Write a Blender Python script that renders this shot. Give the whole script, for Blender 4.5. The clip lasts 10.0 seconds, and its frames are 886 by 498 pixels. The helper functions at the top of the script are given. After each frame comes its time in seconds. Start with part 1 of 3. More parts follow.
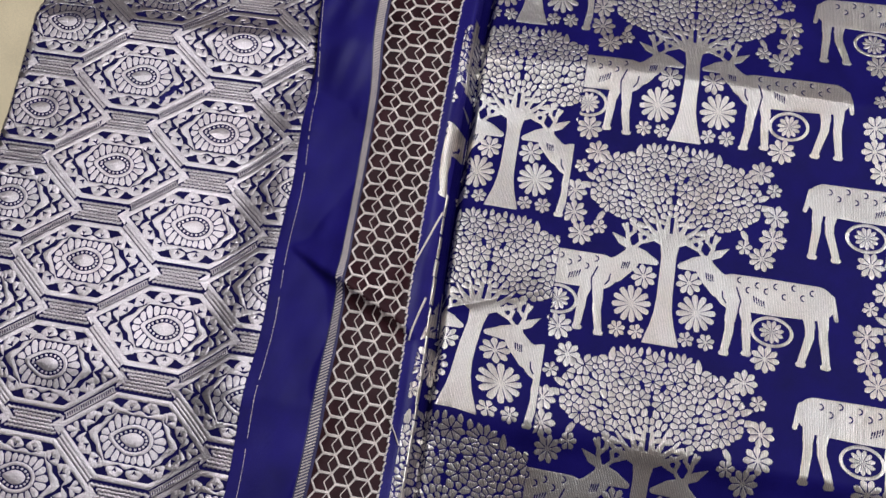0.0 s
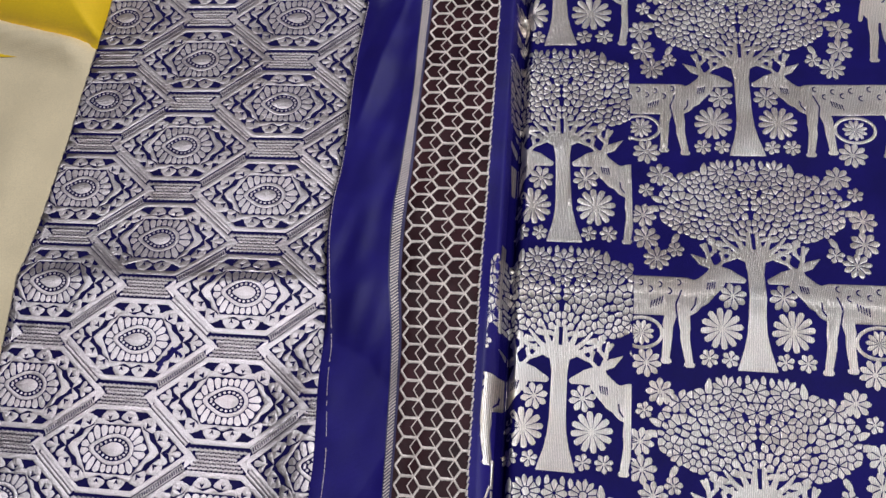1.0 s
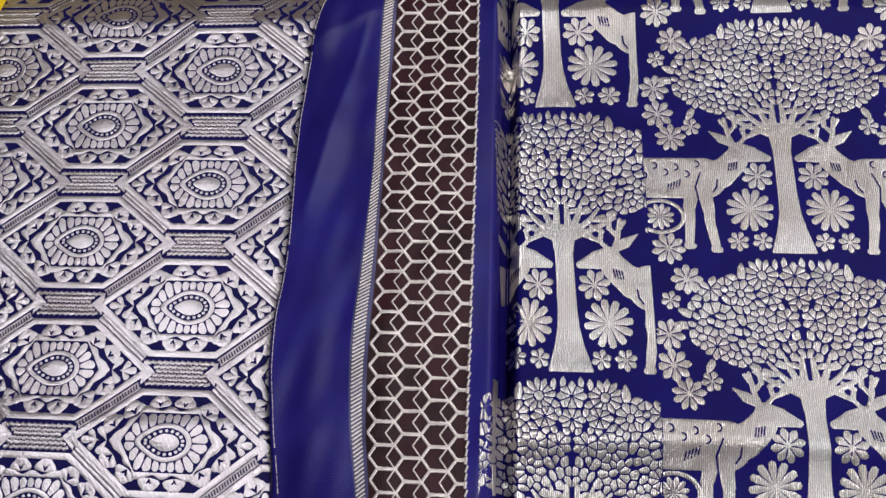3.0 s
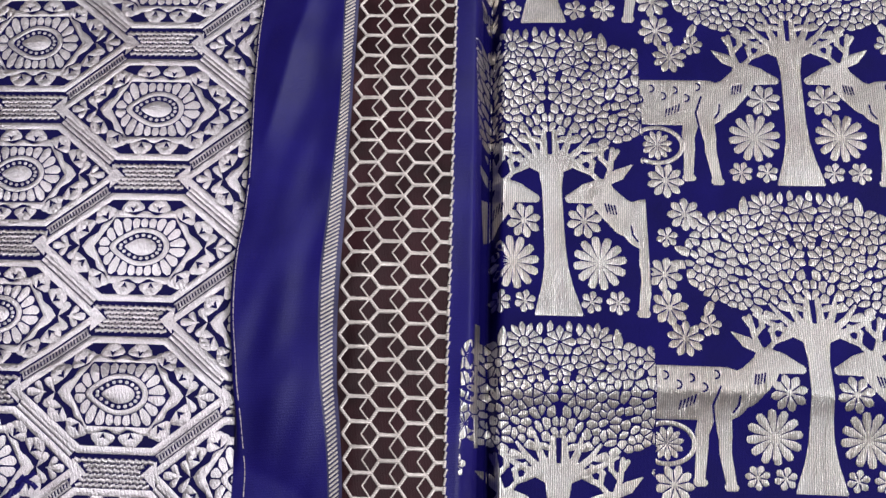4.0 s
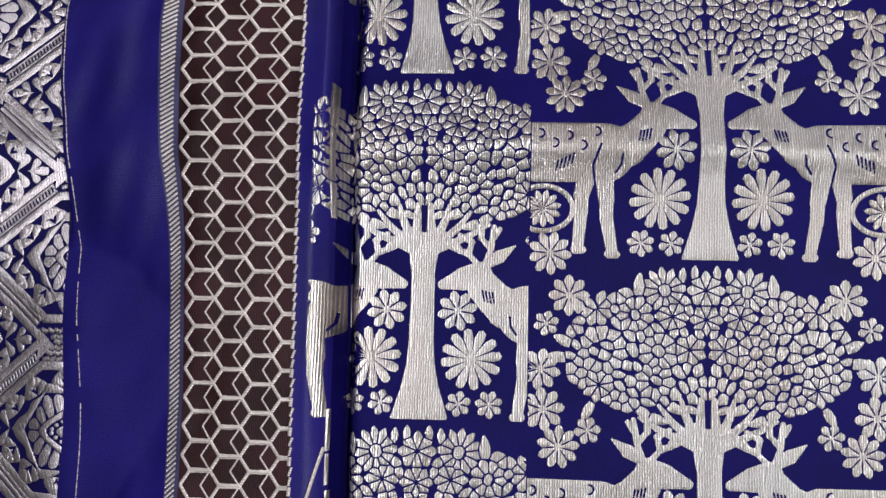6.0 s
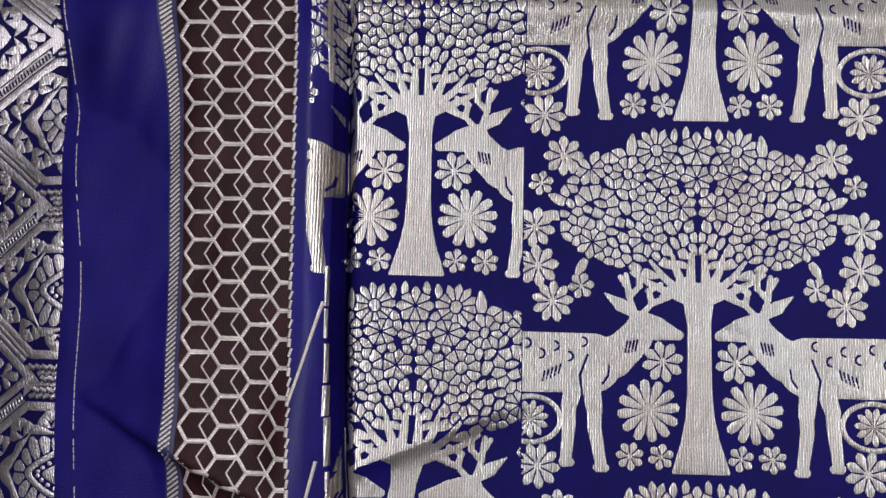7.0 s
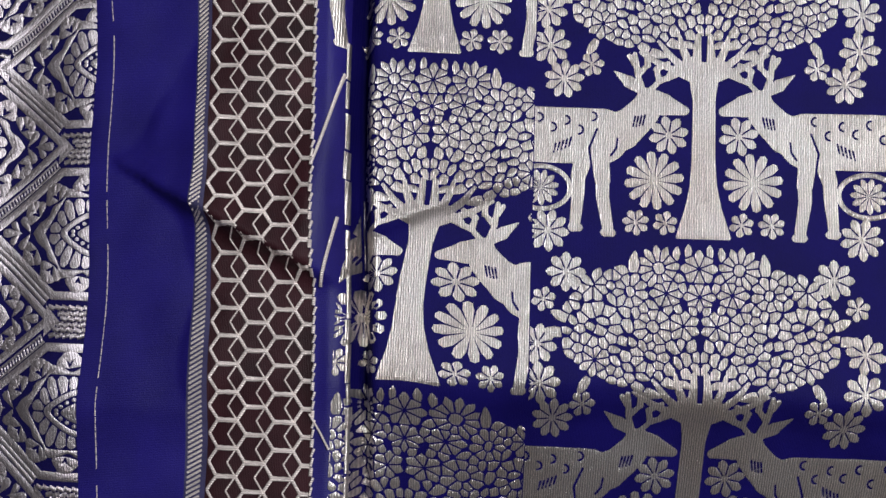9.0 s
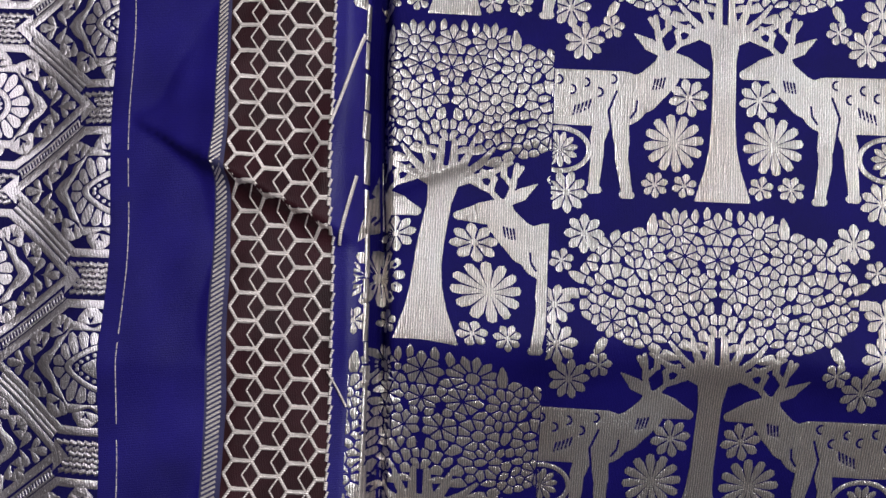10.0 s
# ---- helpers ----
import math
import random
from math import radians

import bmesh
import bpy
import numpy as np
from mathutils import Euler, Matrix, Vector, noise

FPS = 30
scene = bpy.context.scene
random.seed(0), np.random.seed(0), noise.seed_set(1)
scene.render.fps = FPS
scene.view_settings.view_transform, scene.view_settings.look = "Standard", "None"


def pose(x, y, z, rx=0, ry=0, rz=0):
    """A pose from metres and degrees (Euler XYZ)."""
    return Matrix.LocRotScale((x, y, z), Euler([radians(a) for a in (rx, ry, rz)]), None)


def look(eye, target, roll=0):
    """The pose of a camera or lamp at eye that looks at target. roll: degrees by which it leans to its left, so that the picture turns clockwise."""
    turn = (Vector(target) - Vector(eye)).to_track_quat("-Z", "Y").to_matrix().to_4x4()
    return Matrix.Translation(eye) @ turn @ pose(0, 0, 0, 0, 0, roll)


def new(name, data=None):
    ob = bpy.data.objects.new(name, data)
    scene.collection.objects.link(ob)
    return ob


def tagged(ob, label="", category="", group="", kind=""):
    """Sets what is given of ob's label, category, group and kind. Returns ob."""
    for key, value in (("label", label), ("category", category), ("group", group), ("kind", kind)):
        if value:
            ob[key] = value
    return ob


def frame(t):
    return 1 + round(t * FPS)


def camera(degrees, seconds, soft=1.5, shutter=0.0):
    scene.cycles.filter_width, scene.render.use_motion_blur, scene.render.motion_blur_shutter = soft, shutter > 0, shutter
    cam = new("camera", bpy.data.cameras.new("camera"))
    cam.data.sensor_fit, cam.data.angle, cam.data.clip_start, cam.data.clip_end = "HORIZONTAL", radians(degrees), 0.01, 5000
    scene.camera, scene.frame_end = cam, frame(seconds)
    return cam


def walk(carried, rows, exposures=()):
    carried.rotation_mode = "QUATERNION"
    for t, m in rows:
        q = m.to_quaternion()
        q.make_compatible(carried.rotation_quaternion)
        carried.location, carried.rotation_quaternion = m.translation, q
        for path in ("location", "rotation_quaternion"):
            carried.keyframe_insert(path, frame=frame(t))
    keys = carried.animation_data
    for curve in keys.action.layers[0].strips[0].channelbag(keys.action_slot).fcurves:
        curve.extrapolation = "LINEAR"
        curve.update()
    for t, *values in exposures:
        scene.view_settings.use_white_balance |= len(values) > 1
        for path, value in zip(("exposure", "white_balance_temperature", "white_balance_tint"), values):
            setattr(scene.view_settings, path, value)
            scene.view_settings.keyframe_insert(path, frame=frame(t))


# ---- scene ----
cam = camera(57.4, 10.0)
PATH = [
    (0, (0.071, 0.062, 0.671), (-0.183, 0.632, -1.229), -14.3),
    (0.3, (0.052, 0.119, 0.657), (-0.23, 0.71, -1.233), -17.8),
    (0.5, (0.054, 0.147, 0.64), (-0.284, 0.798, -1.221), -20.9),
    (1, (0.033, 0.243, 0.639), (-0.288, 0.943, -1.207), -20.8),
    (1.5, (0.023, 0.314, 0.622), (-0.261, 1.095, -1.197), -17.5),
    (2, (0.021, 0.349, 0.611), (-0.251, 1.183, -1.186), -16.2),
    (2.2, (0.01, 0.347, 0.609), (-0.233, 1.196, -1.185), -14.1),
    (3.3, (-0.008, 0.418, 0.518), (-0.212, 0.94, -1.402), -19.6),
    (3.5, (-0.012, 0.421, 0.51), (-0.201, 0.904, -1.422), -19.7),
    (4, (-0.01, 0.424, 0.499), (-0.16, 0.856, -1.448), -17.6),
    (4.5, (0.011, 0.413, 0.488), (-0.127, 0.823, -1.465), -17.2),
    (5, (0.04, 0.394, 0.463), (-0.076, 0.781, -1.496), -15.0),
    (5.5, (0.064, 0.368, 0.441), (-0.078, 0.678, -1.53), -23.0),
    (6.8, (0.057, 0.293, 0.426), (-0.03, 0.512, -1.56), -21.0),
    (7, (0.055, 0.276, 0.43), (-0.023, 0.492, -1.556), -18.7),
    (7.5, (0.052, 0.237, 0.433), (-0.016, 0.438, -1.555), -17.5),
    (8, (0.057, 0.198, 0.435), (-0.023, 0.421, -1.55), -18.4),
    (8.5, (0.055, 0.177, 0.438), (-0.023, 0.368, -1.551), -20.9),
    (9, (0.051, 0.162, 0.44), (-0.031, 0.332, -1.551), -23.8),
    (9.5, (0.046, 0.152, 0.439), (-0.045, 0.314, -1.553), -27.1),
    (10, (0.047, 0.144, 0.44), (-0.058, 0.297, -1.551), -31.9),
]
EXPOSURE = [(0.0, 0.05), (1.0, 0.0), (2.0, 0.22), (3.5, 0.12), (4.5, 0.24), (5.5, 0.12), (7.0, -0.12), (8.5, -0.08), (10.0, 0.08)]
walk(cam, [(t, look(eye, target, roll)) for t, eye, target, roll in PATH], EXPOSURE)

# ---- light: daylight from an assumed, unseen gap in the ceiling, added for the lamp ----
world = bpy.data.worlds.new("sky")
scene.world = world
world.use_nodes = True
wn = world.node_tree.nodes
sky = wn.new("ShaderNodeTexSky")
sky.sky_type, sky.sun_disc = "NISHITA", False
sky.sun_elevation, sky.sun_rotation = radians(55), radians(200)
world.node_tree.links.new(sky.outputs[0], wn["Background"].inputs[0])
wn["Background"].inputs[1].default_value = 0.08

LIGHT_GAP = (0.40, 1.15, 0.20, 0.95)          # x0, x1, y0, y1 of the added ceiling gap
CEIL = 1.95
lamp = bpy.data.lights.new("daylight", "AREA")
lamp.shape, lamp.size, lamp.size_y = "RECTANGLE", LIGHT_GAP[1] - LIGHT_GAP[0], LIGHT_GAP[3] - LIGHT_GAP[2]
lamp.energy, lamp.color = 55.0, (0.93, 0.95, 1.0)
day = new("daylight", lamp)
day.matrix_world = pose((LIGHT_GAP[0] + LIGHT_GAP[1]) / 2, (LIGHT_GAP[2] + LIGHT_GAP[3]) / 2, CEIL + 0.06)


# ---- materials ----
def material(name, color, rough=0.6, metal=0.0, spread=0.12, scale=60.0, fine=900.0, bump=0.15, sheen=0.0, threads=None, second=None, spec=0.5, grainy=0.45, ribbed=0.0):
    """A surface with variation at two scales; threads: pitch in metres and axis of the weave's lines."""
    m = bpy.data.materials.new(name)
    m.use_nodes = True
    nt = m.node_tree
    n, l = nt.nodes, nt.links
    bsdf = n["Principled BSDF"]
    co = n.new("ShaderNodeTexCoord")
    info = n.new("ShaderNodeObjectInfo")
    big, small = n.new("ShaderNodeTexNoise"), n.new("ShaderNodeTexNoise")
    big.inputs["Scale"].default_value, big.inputs["Detail"].default_value = scale, 4
    small.inputs["Scale"].default_value, small.inputs["Detail"].default_value = fine, 2
    l.new(co.outputs["Object"], big.inputs["Vector"])
    l.new(co.outputs["Object"], small.inputs["Vector"])
    ramp = n.new("ShaderNodeValToRGB")
    lo = [max(0.0, c * (1 - spread)) for c in color]
    hi = second or [min(1.0, c * (1 + spread)) for c in color]
    ramp.color_ramp.elements[0].position, ramp.color_ramp.elements[1].position = 0.32, 0.68
    ramp.color_ramp.elements[0].color, ramp.color_ramp.elements[1].color = (*lo, 1), (*hi, 1)
    l.new(big.outputs["Fac"], ramp.inputs["Fac"])
    grain = n.new("ShaderNodeMix")
    grain.data_type, grain.blend_type = "RGBA", "MULTIPLY"
    grain.inputs["Factor"].default_value = grainy
    l.new(ramp.outputs["Color"], grain.inputs["A"])
    grey = n.new("ShaderNodeMapRange")
    grey.inputs["From Min"].default_value, grey.inputs["From Max"].default_value = 0.3, 0.7
    grey.inputs["To Min"].default_value, grey.inputs["To Max"].default_value = 0.72, 1.15
    l.new(small.outputs["Fac"], grey.inputs["Value"])
    l.new(grey.outputs[0], grain.inputs["B"])
    l.new(grain.outputs["Result"], bsdf.inputs["Base Color"])
    rr = n.new("ShaderNodeMapRange")
    rr.inputs["To Min"].default_value, rr.inputs["To Max"].default_value = rough - 0.07, rough + 0.07
    l.new(big.outputs["Fac"], rr.inputs["Value"])
    l.new(rr.outputs[0], bsdf.inputs["Roughness"])
    bsdf.inputs["Metallic"].default_value = metal
    bsdf.inputs["Specular IOR Level"].default_value = spec
    bsdf.inputs["Sheen Weight"].default_value = sheen
    height, colour = small.outputs["Fac"], grain.outputs["Result"]
    for pitch, axis, weight in threads or ():
        wave = n.new("ShaderNodeTexWave")
        wave.bands_direction, wave.wave_profile = axis, "SIN"
        wave.inputs["Scale"].default_value = 2 * math.pi / pitch / 20
        wave.inputs["Distortion"].default_value, wave.inputs["Detail"].default_value = 2.5, 2
        wave.inputs["Detail Scale"].default_value = 2.0
        l.new(co.outputs["Object"], wave.inputs["Vector"])
        add = n.new("ShaderNodeMath")
        add.operation = "MULTIPLY_ADD"
        add.inputs[1].default_value = weight
        l.new(wave.outputs["Fac"], add.inputs[0])
        l.new(height, add.inputs[2])
        height = add.outputs[0]
        if ribbed:
            dark = n.new("ShaderNodeMapRange")
            dark.inputs["To Min"].default_value, dark.inputs["To Max"].default_value = 1 - ribbed, 1 + 0.4 * ribbed
            l.new(wave.outputs["Fac"], dark.inputs["Value"])
            rib = n.new("ShaderNodeMix")
            rib.data_type, rib.blend_type = "RGBA", "MULTIPLY"
            rib.inputs["Factor"].default_value = 1.0
            l.new(colour, rib.inputs["A"])
            l.new(dark.outputs[0], rib.inputs["B"])
            l.new(rib.outputs["Result"], bsdf.inputs["Base Color"])
    b = n.new("ShaderNodeBump")
    b.inputs["Strength"].default_value, b.inputs["Distance"].default_value = bump, 0.0006
    l.new(height, b.inputs["Height"])
    l.new(b.outputs["Normal"], bsdf.inputs["Normal"])
    return m


BLUE = material("blue_silk", (0.0062, 0.0040, 0.080), 0.6, 0.0, 0.18, 30, 1400, 0.3, 0.0, [(0.0008, "X", 0.4)], spec=0.06)
BLUE_EDGE = material("violet_silk", (0.0108, 0.0066, 0.122), 0.5, 0.0, 0.25, 22, 1400, 0.35, 0.0, [(0.0009, "Y", 0.3)], spec=0.26)
NAVY = material("navy_silk", (0.008, 0.006, 0.066), 0.6, 0.0, 0.2, 40, 1200, 0.3, 0.0, [(0.0008, "X", 0.5)], spec=0.12)
ZARI = material("silver_gold_thread", (0.93, 0.835, 0.77), 0.34, 0.92, 0.10, 16, 1500, 0.6, 0.0, [(0.0013, "X", 1.0)], (0.95, 0.90, 0.86), grainy=0.7, ribbed=0.32)
ZARI_PANEL = material("silver_thread", (0.63, 0.555, 0.575), 0.38, 0.92, 0.12, 16, 1500, 0.5, 0.0, [(0.0009, "X", 0.8)], (0.69, 0.63, 0.655), grainy=0.7, ribbed=0.22)
ZARI_LINE = material("pale_gold_thread", (0.86, 0.76, 0.71), 0.45, 0.45, 0.12, 90, 2000, 0.5, 0.0, [(0.0012, "Y", 1.0)])
BROWN = material("brown_silk", (0.028, 0.008, 0.011), 0.5, 0.0, 0.45, 35, 1500, 0.4, 0.0, [(0.0009, "X", 0.5)], spec=0.15)
GREYBAND = material("grey_weave", (0.055, 0.05, 0.12), 0.5, 0.2, 0.2, 60, 1500, 0.4)
CREAM = material("cream_cotton", (0.82, 0.69, 0.46), 0.85, 0.0, 0.07, 14, 1100, 0.35, 0.1, [(0.0012, "X", 0.5), (0.0012, "Y", 0.5)])
YELLOW = material("yellow_cotton", (0.95, 0.62, 0.010), 0.75, 0.0, 0.10, 10, 1100, 0.3, 0.15, [(0.0012, "Y", 0.6)])
PLASTER = material("plaster", (0.19, 0.125, 0.105), 0.9, 0.0, 0.06, 3, 200, 0.2)
# near-black stand-in for the room's dim side, to darken reflections in the thread
DIM_SIDE = material("dim_room_side", (0.022, 0.015, 0.013), 0.9, 0.0, 0.1, 3, 200, 0.2)
WOOD = material("dark_wood", (0.16, 0.085, 0.045), 0.5, 0.0, 0.35, 6, 160, 0.3)
TILE = material("floor_tile", (0.45, 0.40, 0.35), 0.35, 0.0, 0.08, 4, 150, 0.1)


# ---- building helpers ----
def part(name, verts, faces, mat, parent, label="", smooth=True):
    """One mesh object under a thing."""
    me = bpy.data.meshes.new(name)
    me.from_pydata(np.asarray(verts, float).reshape(-1, 3).tolist(), [], faces)
    me.materials.append(mat)
    if smooth:
        me.polygons.foreach_set("use_smooth", np.ones(len(me.polygons), bool))
    me.update()
    ob = new(name, me)
    ob.parent = parent
    if label:
        ob["label"] = label
    return ob


def bm_part(name, bm, mat, parent=None, smooth=False):
    me = bpy.data.meshes.new(name)
    bm.to_mesh(me)
    bm.free()
    me.materials.append(mat)
    if smooth:
        me.polygons.foreach_set("use_smooth", np.ones(len(me.polygons), bool))
    ob = new(name, me)
    ob.parent = parent
    return ob


def box(bm, x0, x1, y0, y1, z0, z1):
    m = Matrix.LocRotScale(((x0 + x1) / 2, (y0 + y1) / 2, (z0 + z1) / 2), None, (x1 - x0, y1 - y0, z1 - z0))
    return bmesh.ops.create_cube(bm, size=1, matrix=m)


def step(v, a, b):
    t = np.clip((np.asarray(v, float) - a) / (b - a), 0, 1)
    return t * t * (3 - 2 * t)


def grid_faces(nx, ny):
    i, j = np.meshgrid(np.arange(nx - 1), np.arange(ny - 1))
    a = (j * nx + i).ravel()
    return np.stack([a, a + 1, a + 1 + nx, a + nx], 1).tolist()


# ---- the lie of the cloth ----
RIDGES = ((0.449, 0.0120), (0.128, 0.0085), (0.768, 0.0095))
XSEAM = 0.081


def waves(x, y, k, seed, n=5):
    r = np.random.RandomState(seed)
    out = 0
    for _ in range(n):
        a, p, f = r.uniform(0, math.pi), r.uniform(0, 6.28), k * r.uniform(0.6, 1.5)
        out = out + np.sin(f * (x * math.cos(a) + y * math.sin(a)) + p)
    return out / n


def glide(y, *knots):
    """A smooth line through (y, value) knots."""
    y = np.asarray(y, float)
    ky, kv = [k[0] for k in knots], [k[1] for k in knots]
    fine = np.linspace(ky[0], ky[-1], 400)
    raw = np.interp(fine, ky, kv)
    w = np.hanning(41)
    raw = np.convolve(np.pad(raw, 20, "edge"), w / w.sum(), "valid")
    return np.interp(y, fine, raw)


# lines of the border across its length: selvage, hatched stripe, honeycomb's two edges
def edge(y):
    return glide(y, (-0.3, -0.150), (0.10, -0.156), (0.22, -0.160), (0.30, -0.164), (0.41, -0.169), (0.46, -0.180), (0.55, -0.182), (0.62, -0.177),
                 (0.70, -0.183), (0.77, -0.172), (0.83, -0.150), (0.90, -0.118), (1.3, -0.118)) + 0.0012 * np.sin(np.asarray(y, float) * 47)


def hatch_x(y):
    return glide(y, (-0.3, -0.097), (0.10, -0.099), (0.24, -0.101), (0.30, -0.106), (0.41, -0.111), (0.46, -0.122), (0.52, -0.124), (0.62, -0.117), (0.73, -0.120), (0.88, -0.115), (1.3, -0.115))


def honey_l(y):
    return glide(y, (-0.3, -0.085), (0.12, -0.087), (0.22, -0.092), (0.28, -0.097), (0.41, -0.102), (0.46, -0.111), (0.55, -0.110), (0.74, -0.109), (0.88, -0.105), (1.3, -0.105))


def honey_r(y):
    return glide(y, (-0.3, -0.029), (0.12, -0.031), (0.22, -0.036), (0.28, -0.040), (0.41, -0.042), (0.55, -0.043), (0.74, -0.045), (0.88, -0.049), (1.3, -0.049))


NOMINAL = (-0.178, -0.1225, -0.1085, -0.0425)


def border_x(u, y):
    """Where the border's line u lies at y."""
    u, y = np.broadcast_arrays(np.asarray(u, float), np.asarray(y, float))
    lines = [edge(y), hatch_x(y), honey_l(y), honey_r(y)]
    x = lines[3] + (u - NOMINAL[3])
    for k in (2, 1, 0):
        t = (u - NOMINAL[k]) / (NOMINAL[k + 1] - NOMINAL[k])
        x = np.where(u < NOMINAL[k + 1], lines[k] + t * (lines[k + 1] - lines[k]), x)
    return x


def shift(y):
    return honey_r(y) - NOMINAL[3]


def crest(d, up, down, soft=0.0035):
    r = np.sqrt(d * d + soft * soft) - soft
    return np.exp(-r / np.where(d > 0, up, down))


def pleat(x, y, a, b, h, up, down):
    """A wrinkle from a to b, that falls off gently on its upper side and steeply on its lower."""
    (ax, ay), (bx, by) = a, b
    L = math.hypot(bx - ax, by - ay)
    tx, ty = (bx - ax) / L, (by - ay) / L
    s = (x - ax) * tx + (y - ay) * ty
    d = -(x - ax) * ty + (y - ay) * tx
    return h * step(s, -0.015, 0.02) * (1 - step(s, L - 0.02, L + 0.015)) * crest(d, up, down, 0.0015)


def saree_z(x, y):
    x, y = np.asarray(x, float), np.asarray(y, float)
    z = 0.0
    u0 = x - shift(y)
    for yc, h in RIDGES:
        z = z + h * (0.35 + 0.65 * step(u0, -0.05, -0.01)) * crest(y - yc - 0.003 * np.sin(x * 14), 0.055, 0.023)
    z = z - 0.33 * np.clip(0.125 - y, 0, 0.088) * step(0.128 - y, 0, 0.02) * step(u0, -0.03, 0.0) - 0.10 * np.clip(y - 0.79, 0, 0.26)
    u = x - shift(y)
    upper = step(y, 0.40, 0.455)
    lift = (1 - upper) * (1 - step(u, -0.036, -0.021)) + upper * (1 - step(u, -0.0290, -0.0235))
    z = z + 0.0135 * lift - 0.014 * step(-0.086 - u, 0, 0.075) * step(0.44 - y, 0, 0.08)
    z = z - 0.026 * np.exp(-((u + 0.0188) / 0.0042) ** 2)
    z = z + 0.008 * step(0.36 - y, 0, 0.1) * (1 - step(x, 0.0, 0.085)) * (1 - lift)
    z = z + pleat(x, y, (-0.158, 0.246), (-0.026, 0.182), 0.0130, 0.028, 0.0036)
    z = z + pleat(x, y, (-0.012, 0.205), (0.086, 0.246), 0.005, 0.015, 0.005)
    z = z + 0.007 * np.exp(-(((x + 0.036) / 0.012) ** 2 + ((y - 0.225) / 0.03) ** 2))
    z = z + 0.0009 * waves(x, y, 70, 3) + 0.0005 * waves(x, y, 190, 4)
    onb = 1 - step(u, -0.10, -0.06)
    z = z + onb * (0.0020 * waves(x, y * 0.5, 120, 7) + 0.0011 * waves(x, y * 0.12, 210, 9) + 0.0008 * waves(x, y * 0.6, 260, 8))
    z = z + pleat(x, y, (-0.165, 0.60), (-0.128, 0.76), 0.004, 0.01, 0.006) + pleat(x, y, (-0.175, 0.735), (-0.125, 0.765), 0.004, 0.02, 0.005)
    # the selvage lies on the panel above and stands clear of it below
    drop = (1 - step(x - edge(y), 0.0, 0.0045)) * (0.25 + 0.75 * step(y, 0.34, 0.46))
    z = z * (1 - drop) + drop * (panel_z(x, y) + 0.0012)
    return np.where(u < -0.05, np.maximum(z, panel_z(x, y) + 0.0012), z)


def panel_z(x, y):
    x, y = np.asarray(x, float), np.asarray(y, float)
    z = -0.006 + 0 * x
    z = z + 0.0075 * crest(y - 0.446 - 0.02 * (x + 0.3), 0.022, 0.05) + 0.008 * crest(y - 0.768, 0.03, 0.05) + 0.005 * crest(y - 0.11, 0.05, 0.02)
    z = z - 0.12 * np.clip(y - 0.785, 0, 0.17) + 0.0008 * waves(x, y, 60, 11) + 0.0004 * waves(x, y, 170, 12)
    z = z + 0.014 * step(x, -0.225, -0.155) * step(0.45 - y, 0, 0.10)
    left = panel_left(y)
    return z - 0.024 * (1 - step(x - left, 0.0, 0.012))


def panel_left(y):
    return -0.478 + 0.015 * step(y, 0.5, 0.8) + 0.002 * np.sin(np.asarray(y, float) * 25)


# ---- the room: bed, unseen walls, ceiling with the added gap for the lamp ----
def structure(name, boxes, mat):
    bm = bmesh.new()
    for b in boxes:
        box(bm, *b)
    return tagged(bm_part(name, bm, mat), kind="structure")


FLOOR = -0.56
structure("floor", [(-1.9, 2.3, -1.9, 2.5, FLOOR - 0.1, FLOOR)], TILE)
# unseen west and south walls are near-black to shade the tilted cloth's reflections
structure("wall_west", [(-2.0, -1.9, -1.9, 2.5, FLOOR, CEIL)], DIM_SIDE)
structure("wall_east", [(2.3, 2.4, -1.9, 2.5, FLOOR, CEIL)], PLASTER)
structure("wall_south", [(-2.0, 2.4, -2.0, -1.9, FLOOR, CEIL)], DIM_SIDE)
structure("wall_north", [(-2.0, 2.4, 2.5, 2.6, FLOOR, CEIL)], PLASTER)
x0, x1, y0, y1 = LIGHT_GAP
structure("ceiling", [(-2.0, x0, -2.0, 2.6, CEIL, CEIL + 0.12), (x1, 2.4, -2.0, 2.6, CEIL, CEIL + 0.12),
                      (x0, x1, -2.0, y0, CEIL, CEIL + 0.12), (x0, x1, y1, 2.6, CEIL, CEIL + 0.12)], PLASTER)

bed = tagged(new("bed"), "low wooden bed with a mattress under a cream cotton sheet", "bed")
bed.location = (0.0, 0.4, FLOOR)
bm = bmesh.new()
box(bm, -0.82, 0.98, -1.0, 1.1, 0.10, 0.32)
frame_ob = bm_part("bed_frame", bm, WOOD, bed)
for lx, ly in ((-0.77, -0.95), (0.93, -0.95), (-0.77, 1.05), (0.93, 1.05)):
    bm = bmesh.new()
    box(bm, lx - 0.04, lx + 0.04, ly - 0.04, ly + 0.04, 0.0, 0.10)
    bm_part("leg", bm, WOOD, bed)
bm = bmesh.new()
box(bm, -0.80, 0.96, -0.98, 1.08, 0.32, 0.515)
bmesh.ops.bevel(bm, geom=bm.edges[:], offset=0.03, segments=3, affect="EDGES")
bm_part("mattress", bm, CREAM, bed, True)


